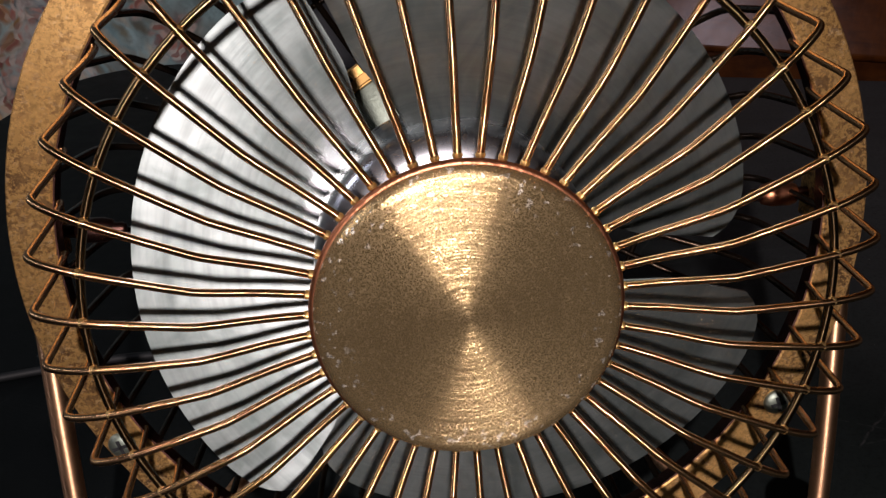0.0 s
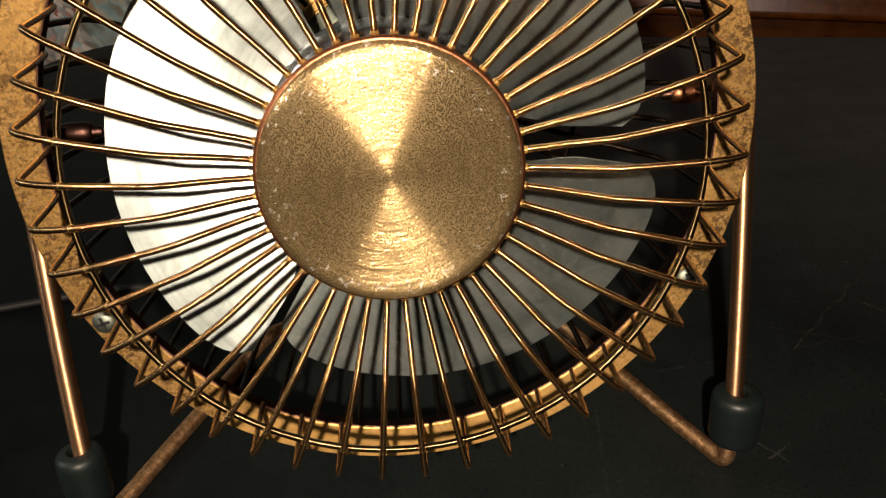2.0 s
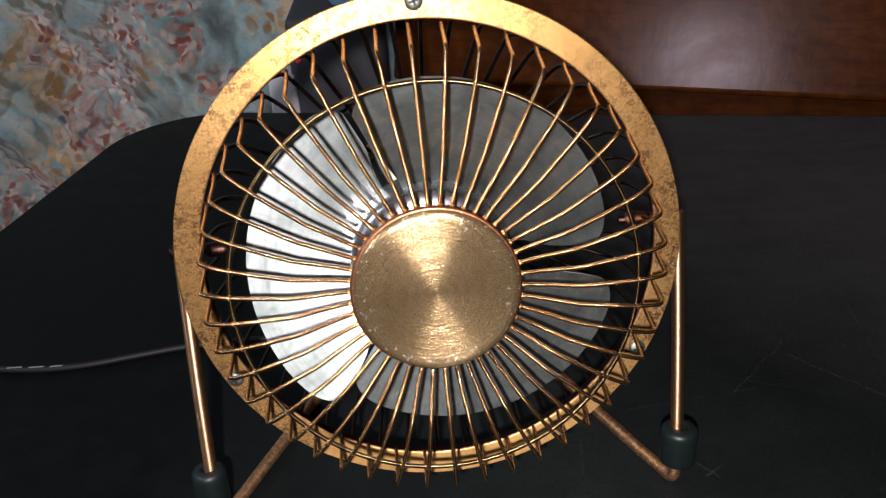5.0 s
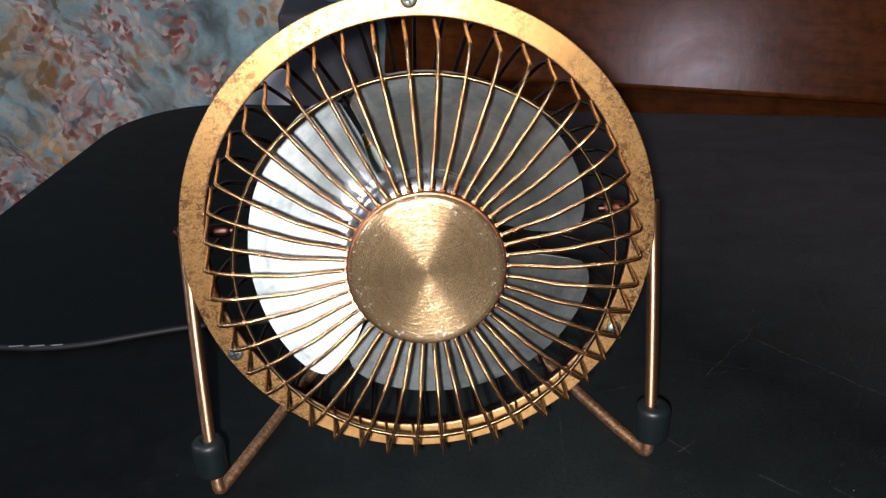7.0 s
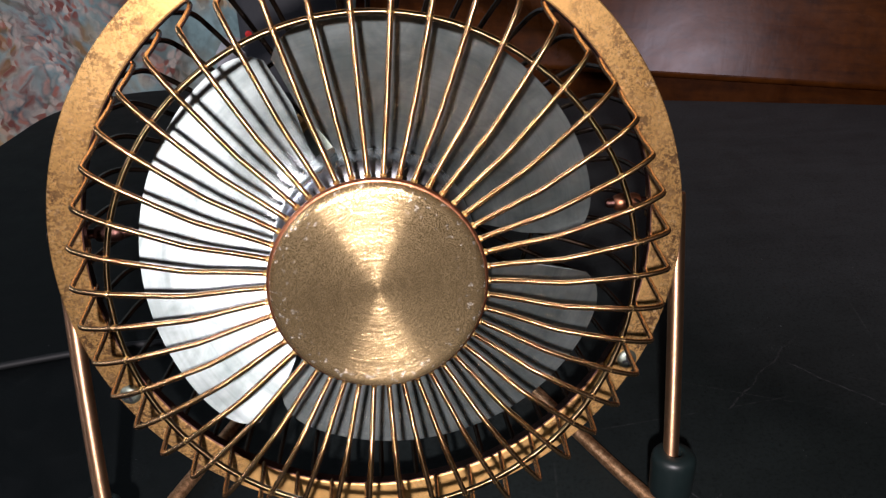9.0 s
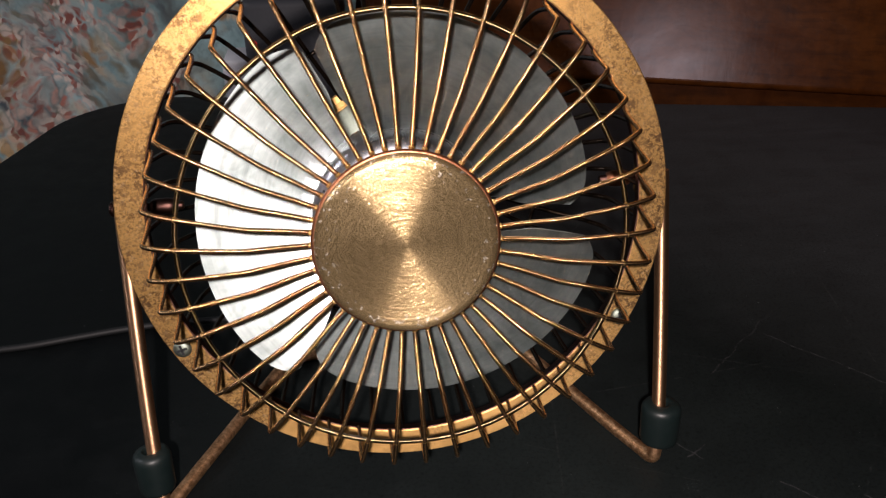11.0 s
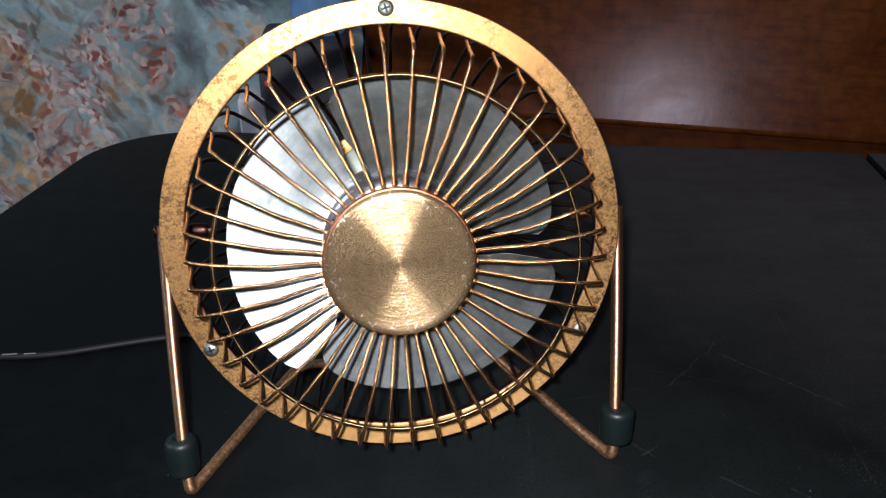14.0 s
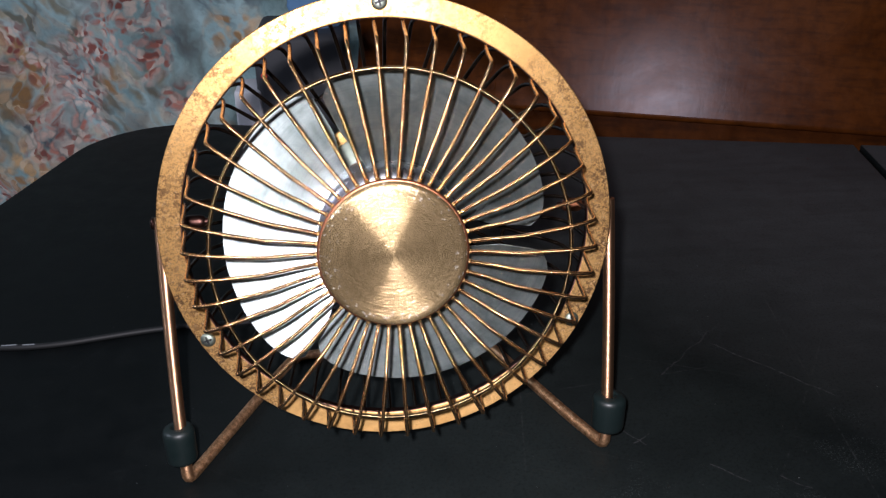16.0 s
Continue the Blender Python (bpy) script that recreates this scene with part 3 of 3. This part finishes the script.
def leaning_board():
    """A varnished board behind the far edge of the table, leaning back."""
    base = new("wooden_headboard")
    tagged(base, "varnished reddish-brown wooden headboard leaning behind the table", "headboard")
    m = BOARD_AT
    base.matrix_world = m
    seam = 0.0095
    # the lower edge of the panel is rounded over
    face = [(0.0040 - 0.0040 * math.cos(a), seam + 0.0040 - 0.0040 * math.sin(a)) for a in [radians(90 - 15 * i) for i in range(7)]]
    face += [(0.0, 0.32), (0.022, 0.32), (0.022, seam)]
    slab = bmesh.new()
    ends = [[slab.verts.new((x, y, z)) for y, z in face] for x in (0.0, 0.67)]
    slab.faces.new(ends[0])
    slab.faces.new(ends[1][::-1])
    for i in range(len(face)):
        j = (i + 1) % len(face)
        slab.faces.new((ends[0][i], ends[1][i], ends[1][j], ends[0][j]))
    part("panel", slab, BOARD, base, smooth=False)
    # below the seam the rail drops straight down to the floor
    down = Vector((0, math.sin(0.6 * LEAN_BACK), -math.cos(0.6 * LEAN_BACK)))
    rail = bmesh.new()
    ends = []
    for x in (0.0, 0.67):
        a, b = Vector((x, 0.0140, seam + 0.0004)), Vector((x, 0.0215, seam + 0.0004))
        ends.append([rail.verts.new(p) for p in (a, b, b + 0.731 * down, a + 0.731 * down)])
    rail.faces.new(ends[0])
    rail.faces.new(ends[1][::-1])
    for i in range(4):
        j = (i + 1) % 4
        rail.faces.new((ends[0][i], ends[1][i], ends[1][j], ends[0][j]))
    part("bottom_rail", rail, BOARD_DARK, base, "darker brown bottom rail", smooth=False)
    part("end_post", box(0.6715, -0.012, seam, 0.715, 0.03, 0.33, 0.008, 4), PLASTIC, base, "blackened end post")


LEAN_BACK = radians(17.1)
BOARD_AT = pose(-0.012, 0.450, -0.012, -17.1, 0, -20.5)
leaning_board()


def floral_drape():
    """Patterned cloth hanging in soft folds behind the table."""
    bm = bmesh.new()
    nu, nv = 150, 110
    grid = []
    for j in range(nv + 1):
        row = []
        for i in range(nu + 1):
            u, v = i / nu, j / nv
            x = -0.95 + 1.05 * u
            z = -0.70 + 1.35 * v
            fold = 0.021 * math.sin(x * 40 + 16 * z + 1.5 * math.sin(z * 9)) + 0.02 * noise.noise(Vector((x * 5, z * 4, 0.3))) + 0.006 * noise.noise(Vector((x * 16, z * 13, 2.3)))
            row.append(bm.verts.new((x, 0.10 * v + fold, z)))
        grid.append(row)
    for j in range(nv):
        for i in range(nu):
            bm.faces.new((grid[j][i], grid[j][i + 1], grid[j + 1][i + 1], grid[j + 1][i]))
    ob = part("floral_drape", bm, CLOTH)
    sol = ob.modifiers.new("thickness", "SOLIDIFY")
    sol.thickness = 0.003
    ob.matrix_world = pose(0, 0.52, -0.02, 0, 0, 6)
    tagged(ob, "blue-grey floral cloth with coral flowers hanging in folds", "drape")


floral_drape()


def clutter():
    """What stands in the gap between the drape and the headboard."""
    cabinet = new("dark_cabinet")
    tagged(cabinet, "dark grey cabinet with a small red indicator light", "cabinet")
    cabinet.location = (-0.051, 0.475, -0.74)
    shell = part("body", box(-0.038, -0.045, 0.0, 0.036, 0.04, 0.795, 0.006, 3), SHELL, cabinet)
    lens = part("indicator", spun([(0, 0.0012), (0.0018, 0.0008), (0.0024, 0), (0.0024, -0.002), (0, -0.002)], 20), RED, shell, "glowing red indicator")
    lens.matrix_basis = Matrix.Translation((-0.031, -0.0452, 0.764)) @ Matrix.Rotation(radians(90), 4, "X")
    carton = part("white_carton", box(-0.011, -0.02, 0.0, 0.011, 0.02, 0.752, 0.002), WHITE)
    carton.location = (-0.096, 0.45, -0.74)
    tagged(carton, "narrow white cardboard carton standing on the floor", "carton")
    bm = bmesh.new()
    bmesh.ops.create_icosphere(bm, subdivisions=4, radius=1.0)
    for v in bm.verts:
        n = 1 + 0.16 * noise.noise(v.co * 2.1) + 0.05 * noise.noise(v.co * 6.0)
        v.co = Vector((v.co.x * 0.026 * n, v.co.y * 0.022 * n, max(v.co.z * 0.03 * n, -0.022)))
    blue = part("blue_cloth", bm, BLUE)
    blue.location = (-0.036, 0.468, 0.077)
    tagged(blue, "crumpled blue cloth on top of the dark cabinet", "cloth")


RED_M = Mat("red_glow", (0.6, 0.02, 0.02), 0.4)
RED_M.set("Emission Color", (1.0, 0.05, 0.05, 1))
RED_M.set("Emission Strength", 0.15)
RED = RED_M.m
clutter()

# ---- the desk fan ----
TILT_BACK = 10.8
HUB_HEIGHT = 0.0894
N_WIRES = 46
FAN_M = pose(0, 0, HUB_HEIGHT, -TILT_BACK)  # local: x right, y back along the axle, z up the ring
CAGE_M = FAN_M @ Matrix.Translation((0.0004, 0, -0.0007))  # the grille sits a little low in its ring
AXLE = Matrix.Rotation(radians(90), 4, "X")       # turned parts: their local z points to the front

R_RING_OUT, R_RING_IN = 0.0700, 0.0629


def ring_point(r, d, degrees):
    a = radians(degrees)
    return Vector((r * math.cos(a), d, r * math.sin(a)))


def screw(name, m, parent, r=0.0024, shank=0.004):
    """A cross-head screw; its head faces local z."""
    bm = spun([(0, 0.0011), (r * 0.55, 0.0010), (r * 0.88, 0.0006), (r, 0.0001), (r, 0), (r * 0.45, 0), (r * 0.45, -shank), (0, -shank)], 24)
    ob = part(name, moved(bm, m), STEEL, parent, "steel cross-head screw")
    cross = bmesh.new()
    for a in (0.3, 0.3 + math.pi / 2):
        bmesh.ops.create_cube(cross, size=1, matrix=m @ Matrix.Translation((0, 0, 0.00106)) @ Matrix.Rotation(a, 4, "Z") @ Matrix.Diagonal((r * 1.15, r * 0.26, 0.0002, 1)))
    part("slot", cross, PLASTIC, ob, "dark cross slot")
    return ob


def desk_fan():
    base = new("desk_fan")
    base.matrix_world = Matrix.Identity(4)
    tagged(base, "small copper-coloured wire desk fan on a bent rod stand", "fan")

    # flat ring: two pressed bands back to back
    lip = 0.00025
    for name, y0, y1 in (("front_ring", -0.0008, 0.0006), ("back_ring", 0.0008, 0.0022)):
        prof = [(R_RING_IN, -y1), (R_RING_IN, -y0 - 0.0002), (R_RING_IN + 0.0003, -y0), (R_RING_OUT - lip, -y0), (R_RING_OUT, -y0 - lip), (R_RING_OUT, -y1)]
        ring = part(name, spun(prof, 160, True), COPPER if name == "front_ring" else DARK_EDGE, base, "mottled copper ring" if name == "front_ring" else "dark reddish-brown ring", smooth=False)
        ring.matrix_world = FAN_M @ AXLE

    # dark band laid over the inner edges of both rings
    inner = part("inner_lip", spun([(0.06265, 0.0005), (0.06290, 0.0006), (0.06290, -0.0023), (0.06265, -0.0022)], 160, True), DARK_EDGE, base, "dark inner edge of the ring")
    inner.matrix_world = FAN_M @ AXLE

    # front grille
    grille = part("front_grille", moved(tube([ring_point(0.0509, -0.0264, i * 3) for i in range(120)], 0.00062, 8, True), CAGE_M), WIRE_RING, base, "copper ring wire")
    prof = [(0.0199, -0.0264), (0.0245, -0.0270), (0.0282, -0.0277), (0.0292, -0.0280), (0.0350, -0.0295), (0.0372, -0.0296), (0.0509, -0.0275), (0.0560, -0.0256), (0.0586, -0.0238), (0.0591, -0.0215), (0.0606, -0.0100), (0.0624, 0.0004), (0.0630, 0.0010)]
    wire = mesh_of("wire", tube(smooth_path([(r, y, 0) for r, y in prof], 2), 0.00056, 10), WIRE)
    bead = mesh_of("weld_bead", spun([(0, 0.0009), (0.0007, 0.0006), (0.0010, 0), (0.0007, -0.0006), (0, -0.0009)], 10), BEAD)
    for i in range(N_WIRES):
        turn = CAGE_M @ Matrix.Rotation(radians(-(WIRE_PHASE + i * 360 / N_WIRES)), 4, "Y")
        ob = part("wire", wire, WIRE, grille)
        ob.matrix_basis = turn
        b = part("weld_bead", bead, BEAD, grille)
        b.matrix_basis = turn @ Matrix.Translation((0.0216, -0.0266, 0)) @ Matrix.Scale(0.78, 4)
        b = part("weld_bead", bead, BEAD, grille)
        b.matrix_basis = turn @ Matrix.Translation((0.0509, -0.0271, 0)) @ Matrix.Scale(0.8, 4)

    # centre cap, built round its own axis
    cap = part("centre_cap", spun([(0, 0.00298), (0.0020, 0.00299), (0.0060, 0.00301), (0.0120, 0.00305), (0.0182, 0.00309), (0.0190, 0.0031), (0.0198, 0.0029), (0.0205, 0.0023), (0.0207, 0.0016), (0.0207, -0.0020), (0.0200, -0.0020), (0.0200, 0.0010), (0, 0.0010)], 128), BRASS, base, "brushed brass centre cap")
    cap.matrix_world = CAGE_M @ Matrix.Translation((0, -0.0269, 0)) @ AXLE

    rim = part("cap_rim", tube([ring_point(0.0207, 0, i * 3) for i in range(120)], 0.0007, 8, True), RIM, cap, "reddish copper rim wire")
    rim.matrix_basis = Matrix.Rotation(radians(-90), 4, "X") @ Matrix.Translation((0, -0.0006, 0))

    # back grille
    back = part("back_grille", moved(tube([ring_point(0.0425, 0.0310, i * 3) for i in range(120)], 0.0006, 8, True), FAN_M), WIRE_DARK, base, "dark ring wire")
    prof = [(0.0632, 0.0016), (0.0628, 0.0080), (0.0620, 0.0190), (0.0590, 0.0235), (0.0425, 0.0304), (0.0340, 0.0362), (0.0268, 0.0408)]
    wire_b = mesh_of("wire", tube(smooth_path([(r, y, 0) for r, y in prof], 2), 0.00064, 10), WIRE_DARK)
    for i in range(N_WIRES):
        ob = part("wire", wire_b, WIRE_DARK, back, "near-black wire")
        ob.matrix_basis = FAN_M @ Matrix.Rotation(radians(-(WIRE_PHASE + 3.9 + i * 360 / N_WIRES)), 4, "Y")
    plate = part("back_plate", spun([(0, -0.0460), (0.0272, -0.0460), (0.0282, -0.0452), (0.0285, -0.0432), (0.0282, -0.0420), (0.0264, -0.0418), (0.0262, -0.0426), (0.0246, -0.0428), (0.0242, -0.0440), (0, -0.0442)], 80), COPPER, base, "copper end ring of the rear cage")
    plate.matrix_world = FAN_M @ AXLE
    inset = part("inset", spun([(0, -0.0435), (0.0236, -0.0436), (0.0240, -0.0440), (0.0240, -0.0444), (0, -0.0444)], 64), STEEL, plate, "dull greenish disc")
    inset.matrix_basis = Matrix.Identity(4)
    part("motor", moved(spun([(0, -0.0436), (0.0120, -0.0436), (0.0130, -0.0420), (0.0130, -0.0100), (0.0115, -0.0085), (0, -0.0085)], 48), FAN_M @ AXLE), PLASTIC, base, "dark motor housing")

    # propeller at rest: three broad twisted blades on a polished hub
    prop = part("propeller", moved(spun([(0, 0.0146), (0.0084, 0.0145), (0.0120, 0.0141), (0.0156, 0.0133), (0.0180, 0.0124), (0.0200, 0.0116), (0.0212, 0.0102), (0.0217, 0.0080), (0.0217, -0.0050), (0, -0.0050)], 72), FAN_M @ AXLE), POLISHED, base, "polished metal propeller hub")
    bm = bmesh.new()
    nr, na = 18, 60
    front, rear = [], []
    for j in range(nr + 1):
        f = j / nr
        r = 0.0212 + (0.0495 - 0.0212) * f
        grow = min(1.0, f / 0.50)
        half_span = radians(60) * (0.87 + 0.09 * grow * grow * (3 - 2 * grow))
        rf, rr = [], []
        for i in range(na + 1):
            s = i / na
            a = (2 * s - 1) * half_span
            y = -0.0036 - (0.0062 + 0.085 * r) * 0.74 * a - 0.17 * (r - 0.034)
            edge = 0.0045 * f ** 3 * (abs(2 * s - 1) ** 14)
            p = Vector(((r - edge) * math.cos(a), y, (r - edge) * math.sin(a)))
            rf.append(bm.verts.new(p + Vector((0, -0.0003, 0))))
            rr.append(bm.verts.new(p + Vector((0, 0.0003, 0))))
        front.append(rf)
        rear.append(rr)
    for j in range(nr):
        for i in range(na):
            bm.faces.new((front[j][i], front[j][i + 1], front[j + 1][i + 1], front[j + 1][i]))
            bm.faces.new((rear[j][i], rear[j + 1][i], rear[j + 1][i + 1], rear[j][i + 1]))
    for j in range(nr):
        for i in (0, na):
            bm.faces.new((front[j][i], front[j + 1][i], rear[j + 1][i], rear[j][i]))
    for i in range(na):
        for j in (0, nr):
            bm.faces.new((front[j][i], front[j][i + 1], rear[j][i + 1], rear[j][i]))
    blade = mesh_of("blade", bm, ALU)
    for i in range(3):
        ob = part("blade", blade, ALU, prop, "aluminium blade with painted reflection streaks")
        ob.matrix_basis = FAN_M @ Matrix.Rotation(radians(-(BLADE_PHASE + i * 120)), 4, "Y")

    # ring screws
    for a in (90, 210, 330):
        p = ring_point(0.0672, -0.0008, a)
        screw("ring_screw", FAN_M @ Matrix.Translation(p) @ AXLE, base)

    # stand: one bent rod, feet and pivots
    for s in (1, -1):
        m = FAN_M @ Matrix.Translation((s * 0.0705, 0.0125, 0.0015)) @ Matrix.Rotation(radians(90 * s), 4, "Y")
        bolt = part("pivot_bolt", moved(spun([(0, 0.0044), (0.0014, 0.0042), (0.0020, 0.0038), (0.0021, 0.0032), (0.0021, 0.003), (0.0012, 0.003), (0.0012, -0.0142), (0.0009, -0.0147), (0, -0.0148)], 24), m), DARK_EDGE, base, "dark pivot bolt")
        # the left spacer is coloured darker than the right one
        part("spacer", moved(spun([(0.0013, -0.0065), (0.0018, -0.0065), (0.0022, -0.0075), (0.0022, -0.0110), (0.0018, -0.0125), (0.0013, -0.0128)], 24, True), m), RIM if s > 0 else DARK_EDGE, bolt, "copper spacer" if s > 0 else "dark reddish-brown spacer")
        part("side_tab", moved(box(-0.0045, -0.0045, -0.0006, 0.0045, 0.0045, 0.0004, 0.0004), FAN_M @ Matrix.Translation((s * 0.0668, 0.0105, 0.0015)) @ Matrix.Rotation(radians(90), 4, "Y")), COPPER, base)
    half = [(0.0722, 0.0119, 0.0905), (0.0725, 0.0112, 0.0860), (0.0729, 0.0030, 0.0550), (0.0728, -0.0060, 0.0190), (0.0726, -0.0072, 0.0060), (0.0722, -0.0070, 0.0021), (0.0700, -0.0020, 0.0019), (0.0645, 0.0105, 0.0019), (0.0545, 0.0330, 0.0019), (0.0440, 0.0570, 0.0019), (0.0400, 0.0640, 0.0019), (0.0330, 0.0655, 0.0019)]
    line = [Vector((p[0] + (0.0008 if p[2] < 0.01 < p[0] - 0.055 else 0.0), p[1] + (0.0018 if p[2] < 0.01 else 0.0), p[2])) for p in half]
    line += [Vector((-p[0], p[1] - (0.0014 if p[2] < 0.0025 else 0.0), p[2])) for p in reversed(half)]
    part("stand_rod", moved(tube(smooth_path(line, 2), 0.0020, 16), Matrix.Translation((0.0008, 0, 0))), ROD, base, "bent copper-plated rod")
    for s in (1, -1):
        shift, top, wide = (0.0002, 0.0224, 0.95) if s < 0 else (0.0013, 0.0239, 1.06)
        a = Vector((s * 0.0728 + shift, -0.0066, 0.0090 if s < 0 else 0.0106))
        b = Vector((s * 0.0730 + shift, -0.0054, top))
        d = (b - a)
        m = Matrix.Translation(a) @ d.to_track_quat("Z", "Y").to_matrix().to_4x4()
        h = d.length
        bm = spun([(0.0020, 0)] + [(wide * r, z) for r, z in ((0.0044, 0), (0.0050, 0.0004), (0.0053, 0.0014), (0.0055, h - 0.0036), (0.0055, h - 0.0024), (0.0053, h - 0.0014), (0.0048, h - 0.0007), (0.0040, h - 0.0003), (0.0032, h - 0.0001), (0.0026, h))] + [(0.0022, h - 0.0003), (0.0020, h - 0.0008)], 48, True)
        part("foot", moved(bm, m), RUBBER, base, "black rubber foot")


WIRE_PHASE = -1.87
BLADE_PHASE = 115 - 60
desk_fan()


def usb_cable():
    pts = [(0.0, 0.0465, 0.078), (-0.004, 0.060, 0.045), (-0.020, 0.080, 0.012), (-0.045, 0.0915, 0.0026), (-0.075, 0.0935, 0.0016), (-0.0988, 0.0930, 0.0014), (-0.1216, 0.0885, 0.0014), (-0.1435, 0.0835, 0.0014), (-0.1670, 0.0835, 0.0014), (-0.205, 0.092, 0.0014), (-0.245, 0.108, 0.0014), (-0.275, 0.112, -0.02), (-0.28, 0.112, -0.20), (-0.29, 0.13, -0.60), (-0.30, 0.25, -0.738)]
    cable = part("usb_cable", tube(smooth_path(pts, 3), 0.0013, 10), PLASTIC)
    tagged(cable, "thin black cable with faint white print lying on the table", "cable")
    # faint print as short bars
    for x, y, length in ((-0.1738, 0.0846, 0.0061), (-0.1648, 0.0838, 0.0061), (-0.1560, 0.0834, 0.0050)):
        part("print_bar", box(x, y - 0.0004, 0.00270, x + length, y + 0.0003, 0.00279), PRINT, cable, "white print")


usb_cable()
